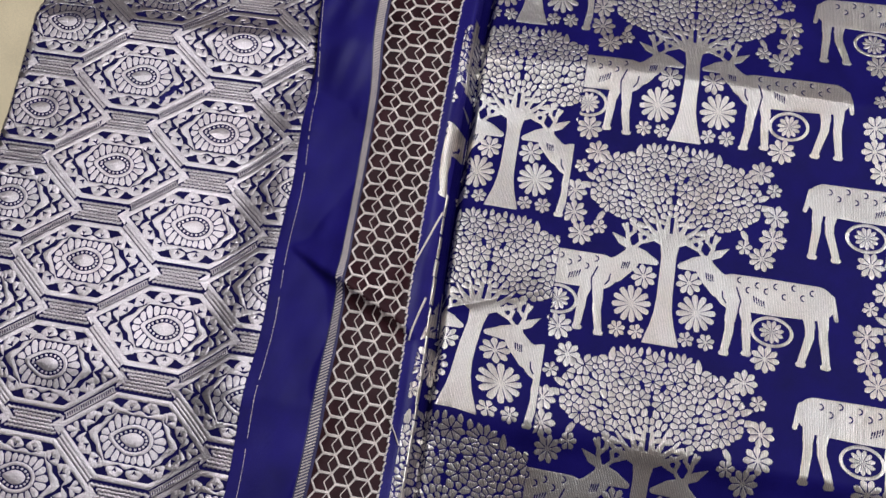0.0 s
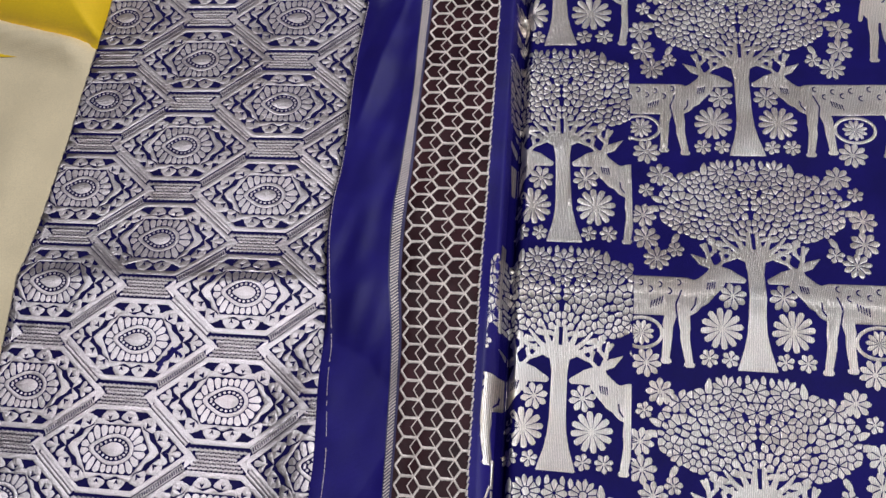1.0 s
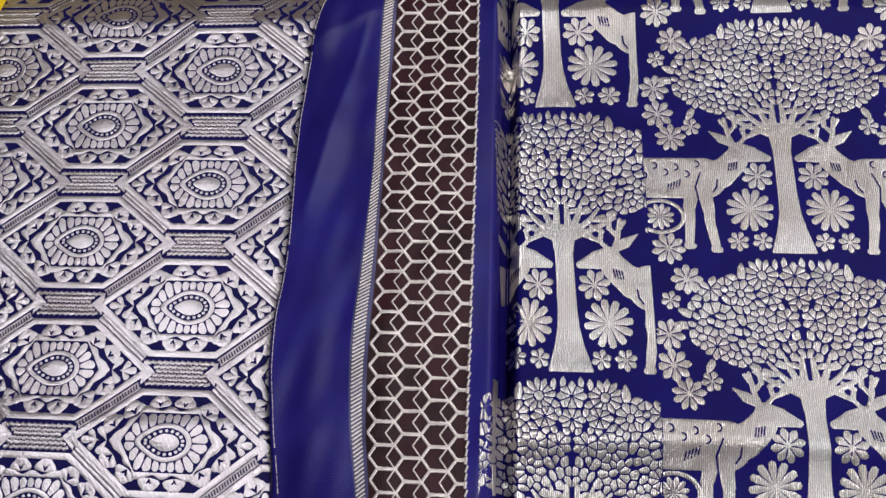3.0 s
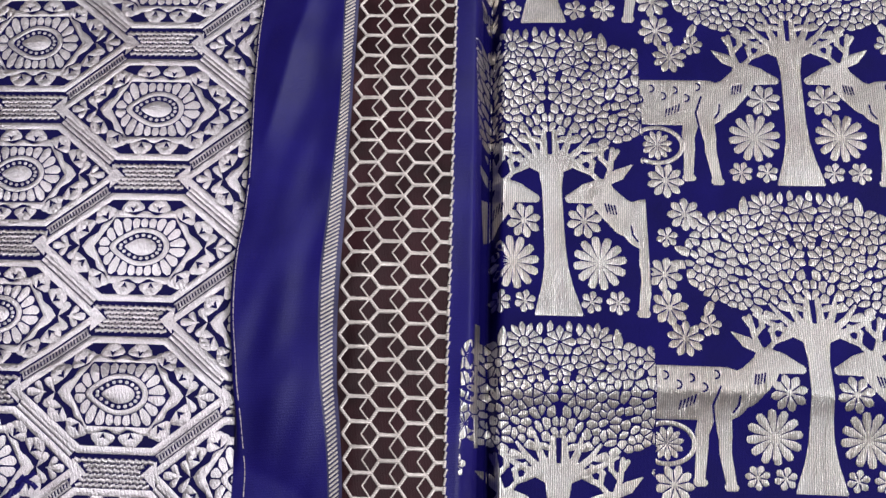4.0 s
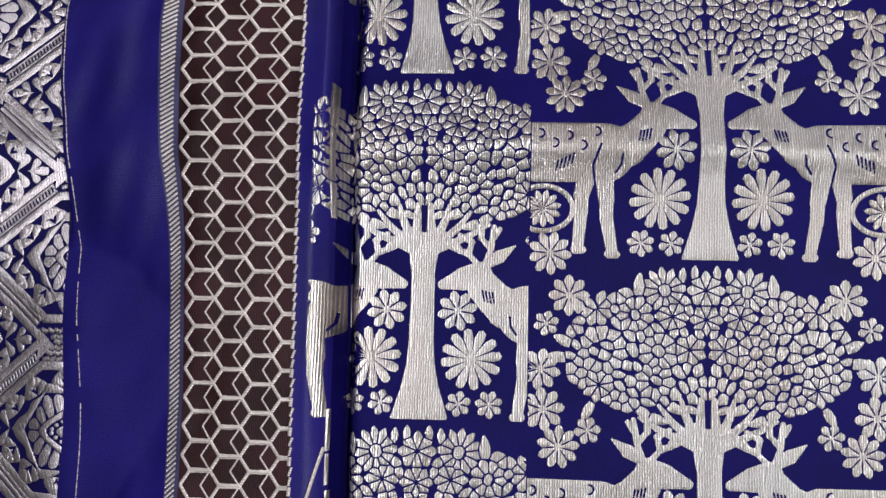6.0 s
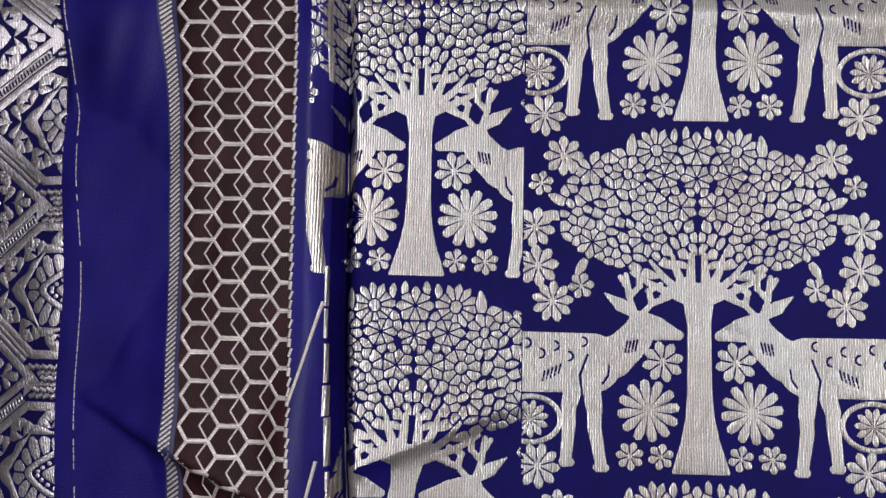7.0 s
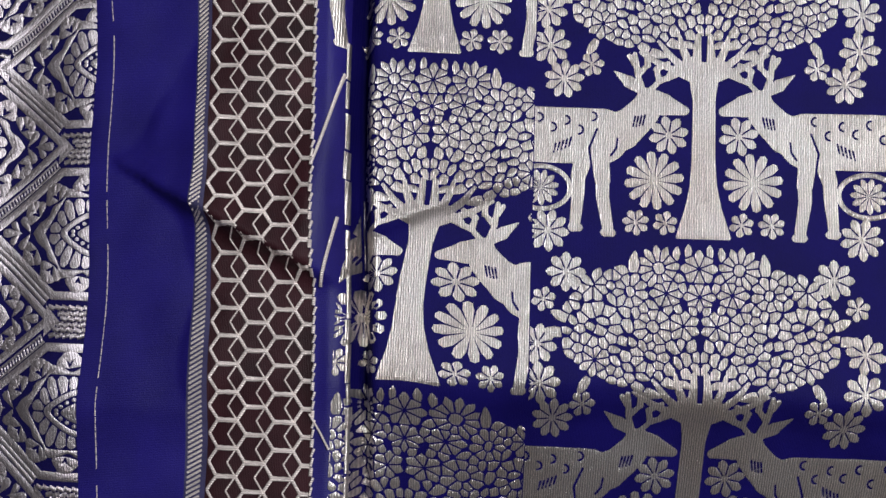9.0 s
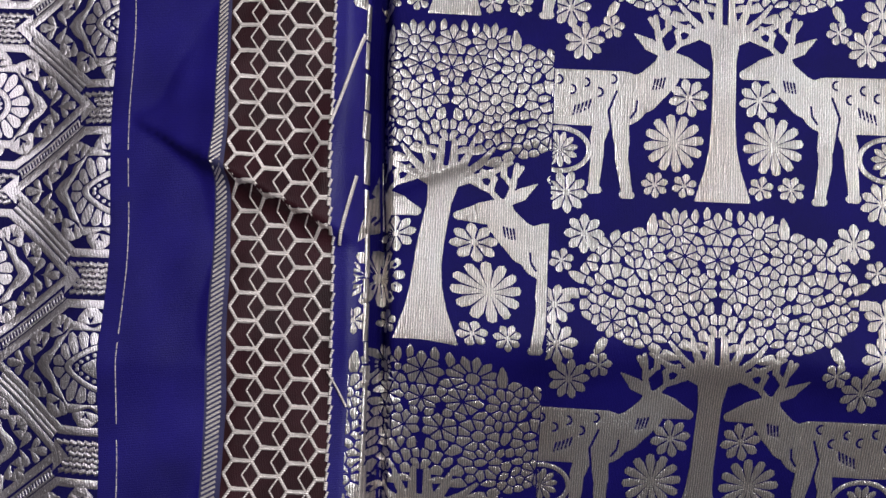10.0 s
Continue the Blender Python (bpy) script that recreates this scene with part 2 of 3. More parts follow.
def sheet_z(x, y):
    z = -0.0320 + 0.0010 * waves(x, y, 40, 21) + 0.0006 * waves(x, y, 110, 22)
    # a rolled hem that runs towards the brocade, and a soft furrow beside the cloth
    d = (y - 0.705) + 0.27 * (x + 0.50)
    roll = 0.023 * np.exp(-(d / 0.015) ** 2) * (1 - step(x, -0.50, -0.47))
    return z + roll + 0.004 * np.exp(-((x + 0.53 + 0.06 * (y - 0.4)) / 0.02) ** 2) * step(0.66 - y, 0, 0.08)


def drape(name, xs, ys, zf, mat, parent, label=""):
    X, Y = np.meshgrid(xs, ys)
    v = np.stack([X.ravel(), Y.ravel(), zf(X, Y).ravel()], 1)
    return part(name, v, grid_faces(len(xs), len(ys)), mat, parent, label)


sheet = drape("bed_sheet", np.linspace(-0.82, 0.98, 240), np.linspace(-0.6, 1.5, 240), sheet_z, CREAM, None)
tagged(sheet, "cream cotton bed sheet with a rolled hem", "bed sheet")


def yellow_z(x, y):
    e = np.minimum((-0.462 + 0.02 * (y - 0.7) - x) / 0.05, (y - (0.715 - 0.20 * (x + 0.50))) / 0.05)
    e = np.clip(e, 0, 1)
    return -0.0300 + 0.046 * np.sqrt(1 - (1 - e) ** 2) + 0.003 * waves(x, y, 35, 31) * e


yel = drape("yellow_cloth", np.linspace(-0.80, -0.452, 110), np.linspace(0.70, 1.25, 140), yellow_z, YELLOW, None)
tagged(yel, "folded bright yellow cotton cloth lying on the bed sheet", "cloth")


# ---- woven motifs ----
def clean(verts, tris_or_quads):
    used = np.zeros(len(verts), bool)
    used[np.unique(tris_or_quads)] = True
    idx = np.cumsum(used) - 1
    return verts[used], idx[tris_or_quads]


def seg(px, py, a, b, ra, rb):
    """Distance to a tapered stroke from a to b."""
    ax, ay = a
    bx, by = b
    dx, dy = bx - ax, by - ay
    t = np.clip(((px - ax) * dx + (py - ay) * dy) / max(dx * dx + dy * dy, 1e-12), 0, 1)
    return np.hypot(px - ax - t * dx, py - ay - t * dy) - (ra + t * (rb - ra))


def oval(px, py, c, rx, ry, turn=0.0):
    ca, sa = math.cos(turn), math.sin(turn)
    u, v = (px - c[0]) * ca + (py - c[1]) * sa, -(px - c[0]) * sa + (py - c[1]) * ca
    k = np.sqrt((u / rx) ** 2 + (v / ry) ** 2) + 1e-9
    return (k - 1) * min(rx, ry)


def slack(x, y):
    """The cloth is pushed a little sideways below the pleat and leans over above the fold, and its figures with it."""
    w = step(0.235 - y, 0, 0.08) * (1 - step(x, 0.02, 0.06))
    up = np.clip(y - 0.49, 0, 0.4)
    first = x < XSEAM
    return x - 0.009 * w - (0.060 - 0.028 * step(x, 0.03, 0.078)) * up, y + 0.006 * w + 0.068 * up * first


FIGURES = {}


def figure(field, bounds, cell, thick):
    """A flat woven figure in pattern units: all cells where field(u, v) < 0, its rim drawn to the outline."""
    key = bounds
    if key in FIGURES:
        return FIGURES[key]
    u0, u1, v0, v1 = bounds
    us, vs = np.arange(u0, u1 + cell, cell), np.arange(v0, v1 + cell, cell)
    U, V = np.meshgrid(us, vs)
    D = field(U, V)
    ins = D < 0
    n_in = ins[:-1, :-1].astype(int) + ins[1:, :-1] + ins[:-1, 1:] + ins[1:, 1:]
    q = np.array(grid_faces(len(us), len(vs)))[(n_in >= 2).ravel()]
    u, v, d = U.ravel(), V.ravel(), D.ravel()
    e = cell * 0.2
    gx = (field(u + e, v) - field(u - e, v)) / (2 * e)
    gy = (field(u, v + e) - field(u, v - e)) / (2 * e)
    mv = np.minimum(d, cell * 1.1) * (d > 0) / np.maximum(gx * gx + gy * gy, 0.25)
    P = np.stack([u - gx * mv, v - gy * mv, np.clip(-d / (2.2 * cell), 0, 1) * thick], 1)
    FIGURES[key] = clean(P, q)
    return FIGURES[key]


def woven(name, field, bounds, cell, origin, zf, mat, parent, clip=None, flip=1, label=""):
    """Lays a woven figure on the cloth, mirrored if flip is -1, cut at the clip's two lines."""
    P, q = figure(field, bounds, cell, 0.00020)
    x, y = flip * P[:, 0] + origin[0], P[:, 1] + origin[1]
    if flip < 0:
        q = q[:, ::-1]
    if clip:
        ok = (x > clip[0]) & (x < clip[1])
        q = q[ok[q].sum(1) >= 2]
        if not len(q):
            return None
        x = np.clip(x, clip[0], clip[1])
    x, y = slack(x, y)
    V, q = clean(np.stack([x, y, P[:, 2]], 1), q)
    V[:, 2] += zf(V[:, 0], V[:, 1]) + 0.0003
    return part(name, V, q.tolist(), mat, parent, label)


# outlines of a pointed and of a blunt petal, along and across
BLUNT = np.array([(0.0, 0.0), (0.30, 0.20), (0.70, 0.44), (0.94, 0.36), (1.0, 0.0), (0.94, -0.36), (0.70, -0.44), (0.30, -0.20)])
PETAL = np.array([(0.0, 0.0), (0.30, 0.15), (0.68, 0.46), (0.90, 0.30), (1.0, 0.0), (0.90, -0.30), (0.68, -0.46), (0.30, -0.15)])


class Petals:
    """Collects domed petals and ribs in pattern units and lays them on a cloth as one mesh."""

    def __init__(self):
        self.v, self.h, self.f = [], [], []

    def petal(self, c, angle, length, width, start=0.12, h=0.00013, shape=None):
        ca, sa = math.cos(angle), math.sin(angle)
        a = len(self.v)
        for scale, hh in ((1.0, 0.0), (0.84, h)):
            for s, w in (PETAL if shape is None else shape):
                s, w = 0.60 + (s - 0.60) * scale, w * scale
                r, t = (start + s * (1 - start)) * length, w * width
                self.v.append((c[0] + r * ca - t * sa, c[1] + r * sa + t * ca))
                self.h.append(hh)
        r = (start + 0.60 * (1 - start)) * length
        self.v.append((c[0] + r * ca, c[1] + r * sa))
        self.h.append(h * 1.25)
        for i in range(8):
            j = (i + 1) % 8
            self.f.append((a + j, a + i, a + 8 + i, a + 8 + j))
            self.f.append((a + 8 + j, a + 8 + i, a + 16))
        return self

    def disc(self, c, rx, ry=None, h=0.0011, n=10):
        ry = ry or rx
        a = len(self.v)
        for i in range(n):
            w = 2 * math.pi * i / n
            self.v.append((c[0] + rx * math.cos(w), c[1] + ry * math.sin(w)))
            self.h.append(0.0)
        self.v.append(tuple(c))
        self.h.append(h)
        self.f += [(a + i, a + (i + 1) % n, a + n) for i in range(n)]
        return self

    def rib(self, a, b, w, h=0.0003, cells=0.008):
        """A raised thread or band from a to b, flat on top."""
        n = max(1, int(math.hypot(b[0] - a[0], b[1] - a[1]) / cells))
        dx, dy = b[0] - a[0], b[1] - a[1]
        L = math.hypot(dx, dy) or 1e-9
        nx, ny = -dy / L, dx / L
        k = len(self.v)
        for i in range(n + 1):
            px, py = a[0] + dx * i / n, a[1] + dy * i / n
            for o, hh in ((-0.5, 0), (-0.40, h), (0.40, h), (0.5, 0)):
                self.v.append((px + nx * w * o, py + ny * w * o))
                self.h.append(hh)
        for i in range(n):
            for j in range(3):
                p = k + i * 4 + j
                self.f.append((p, p + 1, p + 5, p + 4)[::-1])
        return self

    def flower(self, c, r, n=8, phase=0.0, wide=1.0, shape=None):
        """Petals that meet in one point at the heart."""
        first = len(self.v)
        for i in range(n):
            self.petal(c, phase + 2 * math.pi * i / n, r, r * 2 * math.sin(math.pi / n) * 0.70 * wide, 0.0, shape=shape)
        hearts = {first + 17 * i for i in range(1, n)}
        self.f = [tuple(first if k in hearts else k for k in f) for f in self.f]
        return self

    def ring(self, c, rx, ry, w, n=36, h=0.0006):
        k = len(self.v)
        for i in range(n):
            a = 2 * math.pi * i / n
            for o, hh in ((-0.5, 0), (0.0, h), (0.5, 0)):
                self.v.append((c[0] + (rx + w * o) * math.cos(a), c[1] + (ry + w * o) * math.sin(a)))
                self.h.append(hh)
        for i in range(n):
            p, q = k + 3 * i, k + 3 * ((i + 1) % n)
            for j in range(2):
                self.f.append((p + j, p + j + 1, q + j + 1, q + j))
        return self

    def lay(self, name, origin, zf, mat, parent, clip=None, label=""):
        if not self.v:
            return None
        P = np.array(self.v)
        x, y = P[:, 0] + origin[0], P[:, 1] + origin[1]
        faces = self.f
        if clip:
            ok = (x > clip[0]) & (x < clip[1])
            if not ok.any():
                return None
            faces = [f for f in faces if 2 * ok[list(f)].sum() >= len(f)]
            if not faces:
                return None
            x = np.clip(x, clip[0], clip[1])
        if clip and clip[1] > 0:
            x, y = slack(x, y)
        V = np.stack([x, y, zf(x, y) + 0.0004 + np.array(self.h)], 1)
        used = sorted({i for f in faces for i in f})
        idx = {o: i for i, o in enumerate(used)}
        return part(name, V[used], [tuple(idx[i] for i in f) for f in faces], mat, parent, label)


MM = 0.000294     # pattern unit of the tree motif, in metres


def trunk_field(px, py):
    """Flared foot, slender stem and spreading boughs; pattern units of MM."""
    u, v = px / MM, py / MM
    w = np.interp(v, [0, 30, 58, 98, 140, 260, 300, 330, 370], [51, 42, 33, 25, 22, 21, 27, 34, 36])
    d = np.maximum(np.abs(u) - w, np.maximum(-v, v - 334))
    a = np.abs(u)
    for x1, y1, x2, y2, r1, r2 in ((14, 328, 11, 384, 9.5, 5), (24, 324, 38, 356, 8.5, 7), (38, 356, 46, 384, 7, 3.5), (28, 314, 62, 344, 8.5, 6.5),
                                   (62, 344, 84, 372, 6.5, 3.5), (26, 304, 84, 330, 8, 6), (84, 330, 118, 350, 6, 3.5)):
        d = np.minimum(d, seg(a, v, (x1, y1), (x2, y2), r1, r2))
    d = np.maximum(d, -oval(u, v, (0, 372), 5.5, 36))
    return d * MM


def deer_field(px, py):
    """A plain standing deer shape facing the tree, its nose at the origin side; u is the distance from the tree's axis."""
    u, v = px / MM, py / MM
    d = seg(u, v, (36, 240), (74, 251), 9, 21)
    for x1, y1, x2, y2, r1, r2 in ((74, 251, 102, 258, 21, 24), (102, 256, 111, 236, 24, 30), (111, 236, 130, 215, 30, 32), (130, 215, 151, 199, 32, 37),
                                   (151, 199, 188, 188, 37, 52), (188, 188, 300, 188, 52, 53), (300, 188, 415, 190, 53, 50)):
        d = np.minimum(d, seg(u, v, (x1, y1), (x2, y2), r1, r2))
    # ear, a pointed leaf
    d = np.minimum(d, np.minimum(seg(u, v, (112, 276), (138, 292), 8, 12), seg(u, v, (138, 292), (166, 312), 12, 1.5)))
    # legs, with a notch above the knee, and hoofs set forward
    for x1, y1, x2, y2, x3, y3 in ((190, 150, 184, 74, 174, 16), (219, 150, 229, 82, 234, 24), (392, 165, 400, 90, 380, 18), (432, 170, 436, 92, 446, 20)):
        d = np.minimum(d, seg(u, v, (x1, y1), (x2, y2 + 30), 17, 14))
        d = np.minimum(d, seg(u, v, (x2, y2 + 26), (x2, y2), 12.5, 12))
        d = np.minimum(d, seg(u, v, (x2, y2), (x3, y3), 12, 10))
        d = np.minimum(d, seg(u, v, (x3 - 8, y3 - 9), (x3 + 4, y3 - 8), 7, 9))
    # tail
    d = np.minimum(d, seg(u, v, (455, 212), (470, 150), 9, 6))
    # antlers
    for x1, y1, x2, y2 in ((112, 276, 122, 306), (122, 306, 128, 346), (122, 306, 104, 326), (104, 326, 106, 350), (98, 278, 82, 296), (82, 296, 50, 308),
                           (82, 296, 88, 318), (88, 318, 66, 330), (128, 328, 138, 342), (66, 302, 58, 318)):
        d = np.minimum(d, seg(u, v, (x1, y1), (x2, y2), 6.0, 4.6))
    # dark weft lines between the woven areas: shoulder, chest, neck folds, flank spots
    cuts = np.minimum(seg(u, v, (196, 202), (210, 165), 2.0, 2.2), seg(u, v, (210, 165), (203, 118), 2.2, 1.9))
    cuts = np.minimum(cuts, np.minimum(seg(u, v, (158, 184), (160, 166), 1.8, 2.0), seg(u, v, (160, 166), (170, 152), 2.0, 1.8)))
    for k in range(4):
        cuts = np.minimum(cuts, seg(u, v, (108 + 6 * k, 230 - 1 * k), (112 + 6 * k, 211 - 2 * k), 1.9, 1.5))
    for k in range(9):
        sx, sy = 205 + 25 * k, 225 - 22 * (k % 2) - 4 * ((k * 7) % 3)
        cuts = np.minimum(cuts, np.maximum(np.abs(oval(u, v, (sx, sy), 8, 8)) - 1.8, u - sx - 2))
    for k in range(5):
        cuts = np.minimum(cuts, seg(u, v, (244 + 7 * k, 184 - 3 * k), (248 + 7 * k, 166 - 3 * k), 1.9, 1.4))
    return np.maximum(d, -cuts) * MM


# flowers of one half of the crown: across, up, radius, petals
CROWN = ((0, 575, 31, 8), (73, 574, 38, 12), (0, 523, 27, 8), (59, 528, 28, 8), (157, 572, 27, 7), (126, 530, 33, 9), (192, 540, 30, 8), (84, 466, 38, 9),
         (182, 464, 52, 11), (30, 470, 27, 7), (92, 413, 37, 9), (240, 408, 41, 9), (188, 405, 28, 8), (160, 368, 32, 8), (238, 512, 25, 7))
# single leaves between them: across, up, turn in degrees, half length, half width
LEAVES = ((118, 578, 95, 27, 10), (224, 540, 60, 24, 9), (246, 480, 25, 24, 10), (256, 452, 5, 26, 10), (24, 410, 105, 28, 13), (56, 392, 70, 22, 11), (132, 412, 20, 24, 10),
          (128, 376, 35, 20, 9), (206, 362, 300, 22, 9), (36, 556, 40, 14, 8), (132, 492, 45, 20, 9), (12, 500, 90, 18, 8), (56, 500, 120, 18, 8), (138, 440, 20, 18, 9), (100, 498, 80, 14, 8))
# loose flowers round the tree
LOOSE = ((241, 562, 37, 8), (281, 511, 23, 6), (291, 430, 37, 8), (286, 360, 39, 8), (208, 325, 24, 6), (259, 296, 38, 9))
LOW = ((64, 193, 37, 8), (123, 28, 25, 7), (69, 28, 23, 6), (284, 8, 40, 9))


def cut(poly, px, py, nx, ny):
    """The part of a polygon on the side of a line that its normal points away from."""
    out = []
    for (ax, ay), (bx, by) in zip(poly, poly[1:] + poly[:1]):
        da, db = (ax - px) * nx + (ay - py) * ny, (bx - px) * nx + (by - py) * ny
        if da <= 0:
            out.append((ax, ay))
        if da * db < 0:
            t = da / (da - db)
            out.append((ax + t * (bx - ax), ay + t * (by - ay)))
    return out


def crown_petals():
    """Petals of flowers and leaves between them, crowded together with a thin dark line round each."""
    rnd = random.Random(5)
    cells = []

    def inside(x, y):
        e = (x / 256) ** 2 + ((y - 462) / (143 if y > 462 else 122)) ** 2
        return e < 1 and float(trunk_field(np.array([x * MM]), np.array([y * MM]))[0]) > 7 * MM and not (x < 9 and y < 395)

    for i, (x, y, r, n) in enumerate(sorted(CROWN, key=lambda c: -c[2])):
        r = 1.07 * r
        for k in range(n):
            w = math.pi / 2 + 0.2 * (i % 3) * (x > 0) + 2 * math.pi * k / n
            px, py = x + 0.58 * r * math.cos(w), y + 0.58 * r * math.sin(w)
            px = 0.0 if abs(px) < 3 else px
            if px >= 0 and (px == 0 or px > 5) and inside(px, py) and all(math.hypot(px - c[0], py - c[1]) > 9 for c in cells):
                cells.append((px, py, w, r * 0.47, r * 0.80 * math.sin(math.pi / n)))
    for x, y, w, la, lb in LEAVES:
        if all(math.hypot(x - c[0], y - c[1]) > 11 for c in cells):
            cells.append((x, y, radians(w), la, lb))
    for room, la, lb in ((22, 22, 9.5), (16, 15, 7)):
        for _ in range(4000):
            x, y = rnd.uniform(6, 256), rnd.uniform(345, 606)
            if inside(x, y) and all(math.hypot(x - c[0], y - c[1]) > room for c in cells):
                cells.append((x, y, math.atan2(y - 330, x) + rnd.uniform(-0.5, 0.5), la, lb))
    out = Petals()
    for x, y, w, la, lb in cells:
        ca, sa = math.cos(w), math.sin(w)
        poly = []
        for k in range(14):
            t = 2 * math.pi * k / 14
            u, v = la * math.cos(t), lb * math.sin(t) * (1 - 0.42 * max(0, math.cos(t)) ** 2 - 0.45 * max(0, -math.cos(t)))
            poly.append((x + u * ca - v * sa, y + u * sa + v * ca))
        near = [(c[0], c[1]) for c in cells if 0 < math.hypot(c[0] - x, c[1] - y) < 56] + [(-c[0], c[1]) for c in cells if 1 < c[0] + x < 56 and abs(c[1] - y) < 50]
        for a, b in near:
            d = math.hypot(a - x, b - y)
            nx, ny = (a - x) / d, (b - y) / d
            poly = cut(poly, x + nx * (d / 2 - 1.4), y + ny * (d / 2 - 1.4), nx, ny)
            if len(poly) < 3:
                break
        if len(poly) < 3:
            continue
        mx, my = sum(p[0] for p in poly) / len(poly), sum(p[1] for p in poly) / len(poly)
        for sgn in ((1, -1) if x else (1,)):
            k, n = len(out.v), len(poly)
            for scale, h in ((1.0, 0.0), (0.86, 0.00014)):
                for a, b in poly:
                    out.v.append((sgn * (mx + (a - mx) * scale) * MM, (my + (b - my) * scale) * MM))
                    out.h.append(h)
            out.v.append((sgn * mx * MM, my * MM))
            out.h.append(0.00016)
            for i in range(n):
                j = (i + 1) % n
                f = [(k + i, k + j, k + n + j, k + n + i), (k + n + i, k + n + j, k + 2 * n)]
                out.f += f if sgn > 0 else [q[::-1] for q in f]
    return out


CROWN_PETALS = crown_petals()


def tree_tile(parent, cx, gy, clip, deer=(1, -1), tree=True, loose=(1, -1)):
    o = (cx, gy)
    if tree:
        woven("tree_motif", trunk_field, (-0.046, 0.046, 0.0, 0.130), 0.0007, o, saree_z, ZARI, parent, clip, 1, "woven silver tree trunk and boughs")
        CROWN_PETALS.lay("crown_motif", o, saree_z, ZARI, parent, clip, "woven tree crown of silver flowers and leaves")
    for s in deer:
        woven("deer_motif", deer_field, (0.008, 0.141, 0.0, 0.108), 0.00052, o, saree_z, ZARI, parent, clip, s, "plain woven deer shape in gold thread")
    for s in loose:
        for i, (x, y, r, n) in enumerate(LOOSE + LOW):
            Petals().flower((s * x * MM, y * MM), r * MM, n, 0.3 * i, 0.98).disc((s * x * MM, y * MM), 0.17 * r * MM, 0.17 * r * MM, 0.0003).lay("flower_motif", o, saree_z, ZARI, parent, clip)
        Petals().flower((s * 90 * MM, 107 * MM), 55 * MM, 12, 0.13, 0.98, BLUNT).disc((s * 90 * MM, 107 * MM), 9 * MM, 9 * MM, 0.00035).lay("rosette_motif", o, saree_z, ZARI, parent, clip)
        med = Petals().ring((s * 298 * MM, 88 * MM), 54 * MM, 40 * MM, 9 * MM).flower((s * 298 * MM, 88 * MM), 34 * MM, 11, 0.2)
        med.lay("oval_motif", o, saree_z, ZARI, parent, clip)


saree = tagged(new("saree"), "folded blue silk saree with silver tree brocade on a bed", "saree")
ys = np.concatenate([np.arange(-0.30, 1.28, 0.0026)])
xs = np.concatenate([np.arange(-0.0245, 0.10, 0.0018), np.arange(0.10, 0.50, 0.006)])
U, Y = np.meshgrid(xs, ys)
X = U + shift(Y) * (1 - step(U, 0.0, 0.06))
part("body_cloth", np.stack([X.ravel(), Y.ravel(), saree_z(X, Y).ravel()], 1), grid_faces(len(xs), len(ys)), BLUE, saree, "deep blue silk ground")

T1, T2, PER = (0.0245, 0.308), (0.1727, 0.209), 0.185
for k in range(-3, 5):
    tree_tile(saree, T1[0], T1[1] + PER * k, ((-0.034 if k == 0 else -0.013 if k < 0 else -0.0255 + 0.005 * k), XSEAM - 0.0005))
for k in range(-3, 5):
    tree_tile(saree, T2[0] + 0.0023 * k, T2[1] + PER * k, (XSEAM, 0.49))
for k in range(-2, 5):
    tree_tile(saree, T2[0] + 0.247, T2[1] + PER * (k + 0.5), (XSEAM, 0.49), loose=(-1,))


# ---- border: violet selvage, hatched stripe, brown honeycomb ----
def border_strip(name, u_of, mat, label, lift=0.0):
    """A lengthwise stripe of the border between two lines across it."""
    X = np.stack([(1 - t) * u_of[0](ys) + t * u_of[1](ys) for t in np.linspace(0, 1, u_of[2])], 1)
    Yg = np.repeat(ys[:, None], u_of[2], 1)
    V = np.stack([X.ravel(), Yg.ravel(), saree_z(X, Yg).ravel() + lift], 1)
    return part(name, V, grid_faces(u_of[2], len(ys)), mat, saree, label)


def at(u):
    return lambda y: border_x(u, y)


border_strip("selvage_band", (edge, at(-0.1225), 32), BLUE_EDGE, "plain violet-blue silk band")
border_strip("hatched_stripe", (at(-0.1225), at(-0.1085), 6), GREYBAND, "narrow grey hatched stripe")
border_strip("inner_band", (at(-0.0425), at(-0.0245), 14), BLUE_EDGE, "violet-blue silk band along the fold")
border_strip("honeycomb_band", (at(-0.1085), at(-0.0425), 34), BROWN, "dark brown silk band")


class BorderRibs(Petals):
    def lay(self, name, mat, label="", weld=0.0):
        P = np.array(self.v)
        x, y = border_x(P[:, 0], P[:, 1]), P[:, 1]
        V = np.stack([x, y, saree_z(x, y) + 0.0008 + np.array(self.h)], 1)
        ob = part(name, V, self.f, mat, saree, label)
        if weld:
            bm = bmesh.new()
            bm.from_mesh(ob.data)
            bmesh.ops.remove_doubles(bm, verts=bm.verts, dist=weld)
            bm.to_mesh(ob.data)
            bm.free()
        return ob


hatch = BorderRibs()
for i in range(int((1.26 + 0.28) / 0.0026)):
    y = -0.28 + i * 0.0026
    hatch.rib((-0.1205, y), (-0.1115, y + 0.0045), 0.0013, 0.0004, 0.02)
tagged(hatch.lay("hatch_threads", ZARI_LINE, "slanting pale threads"), kind="stuff")

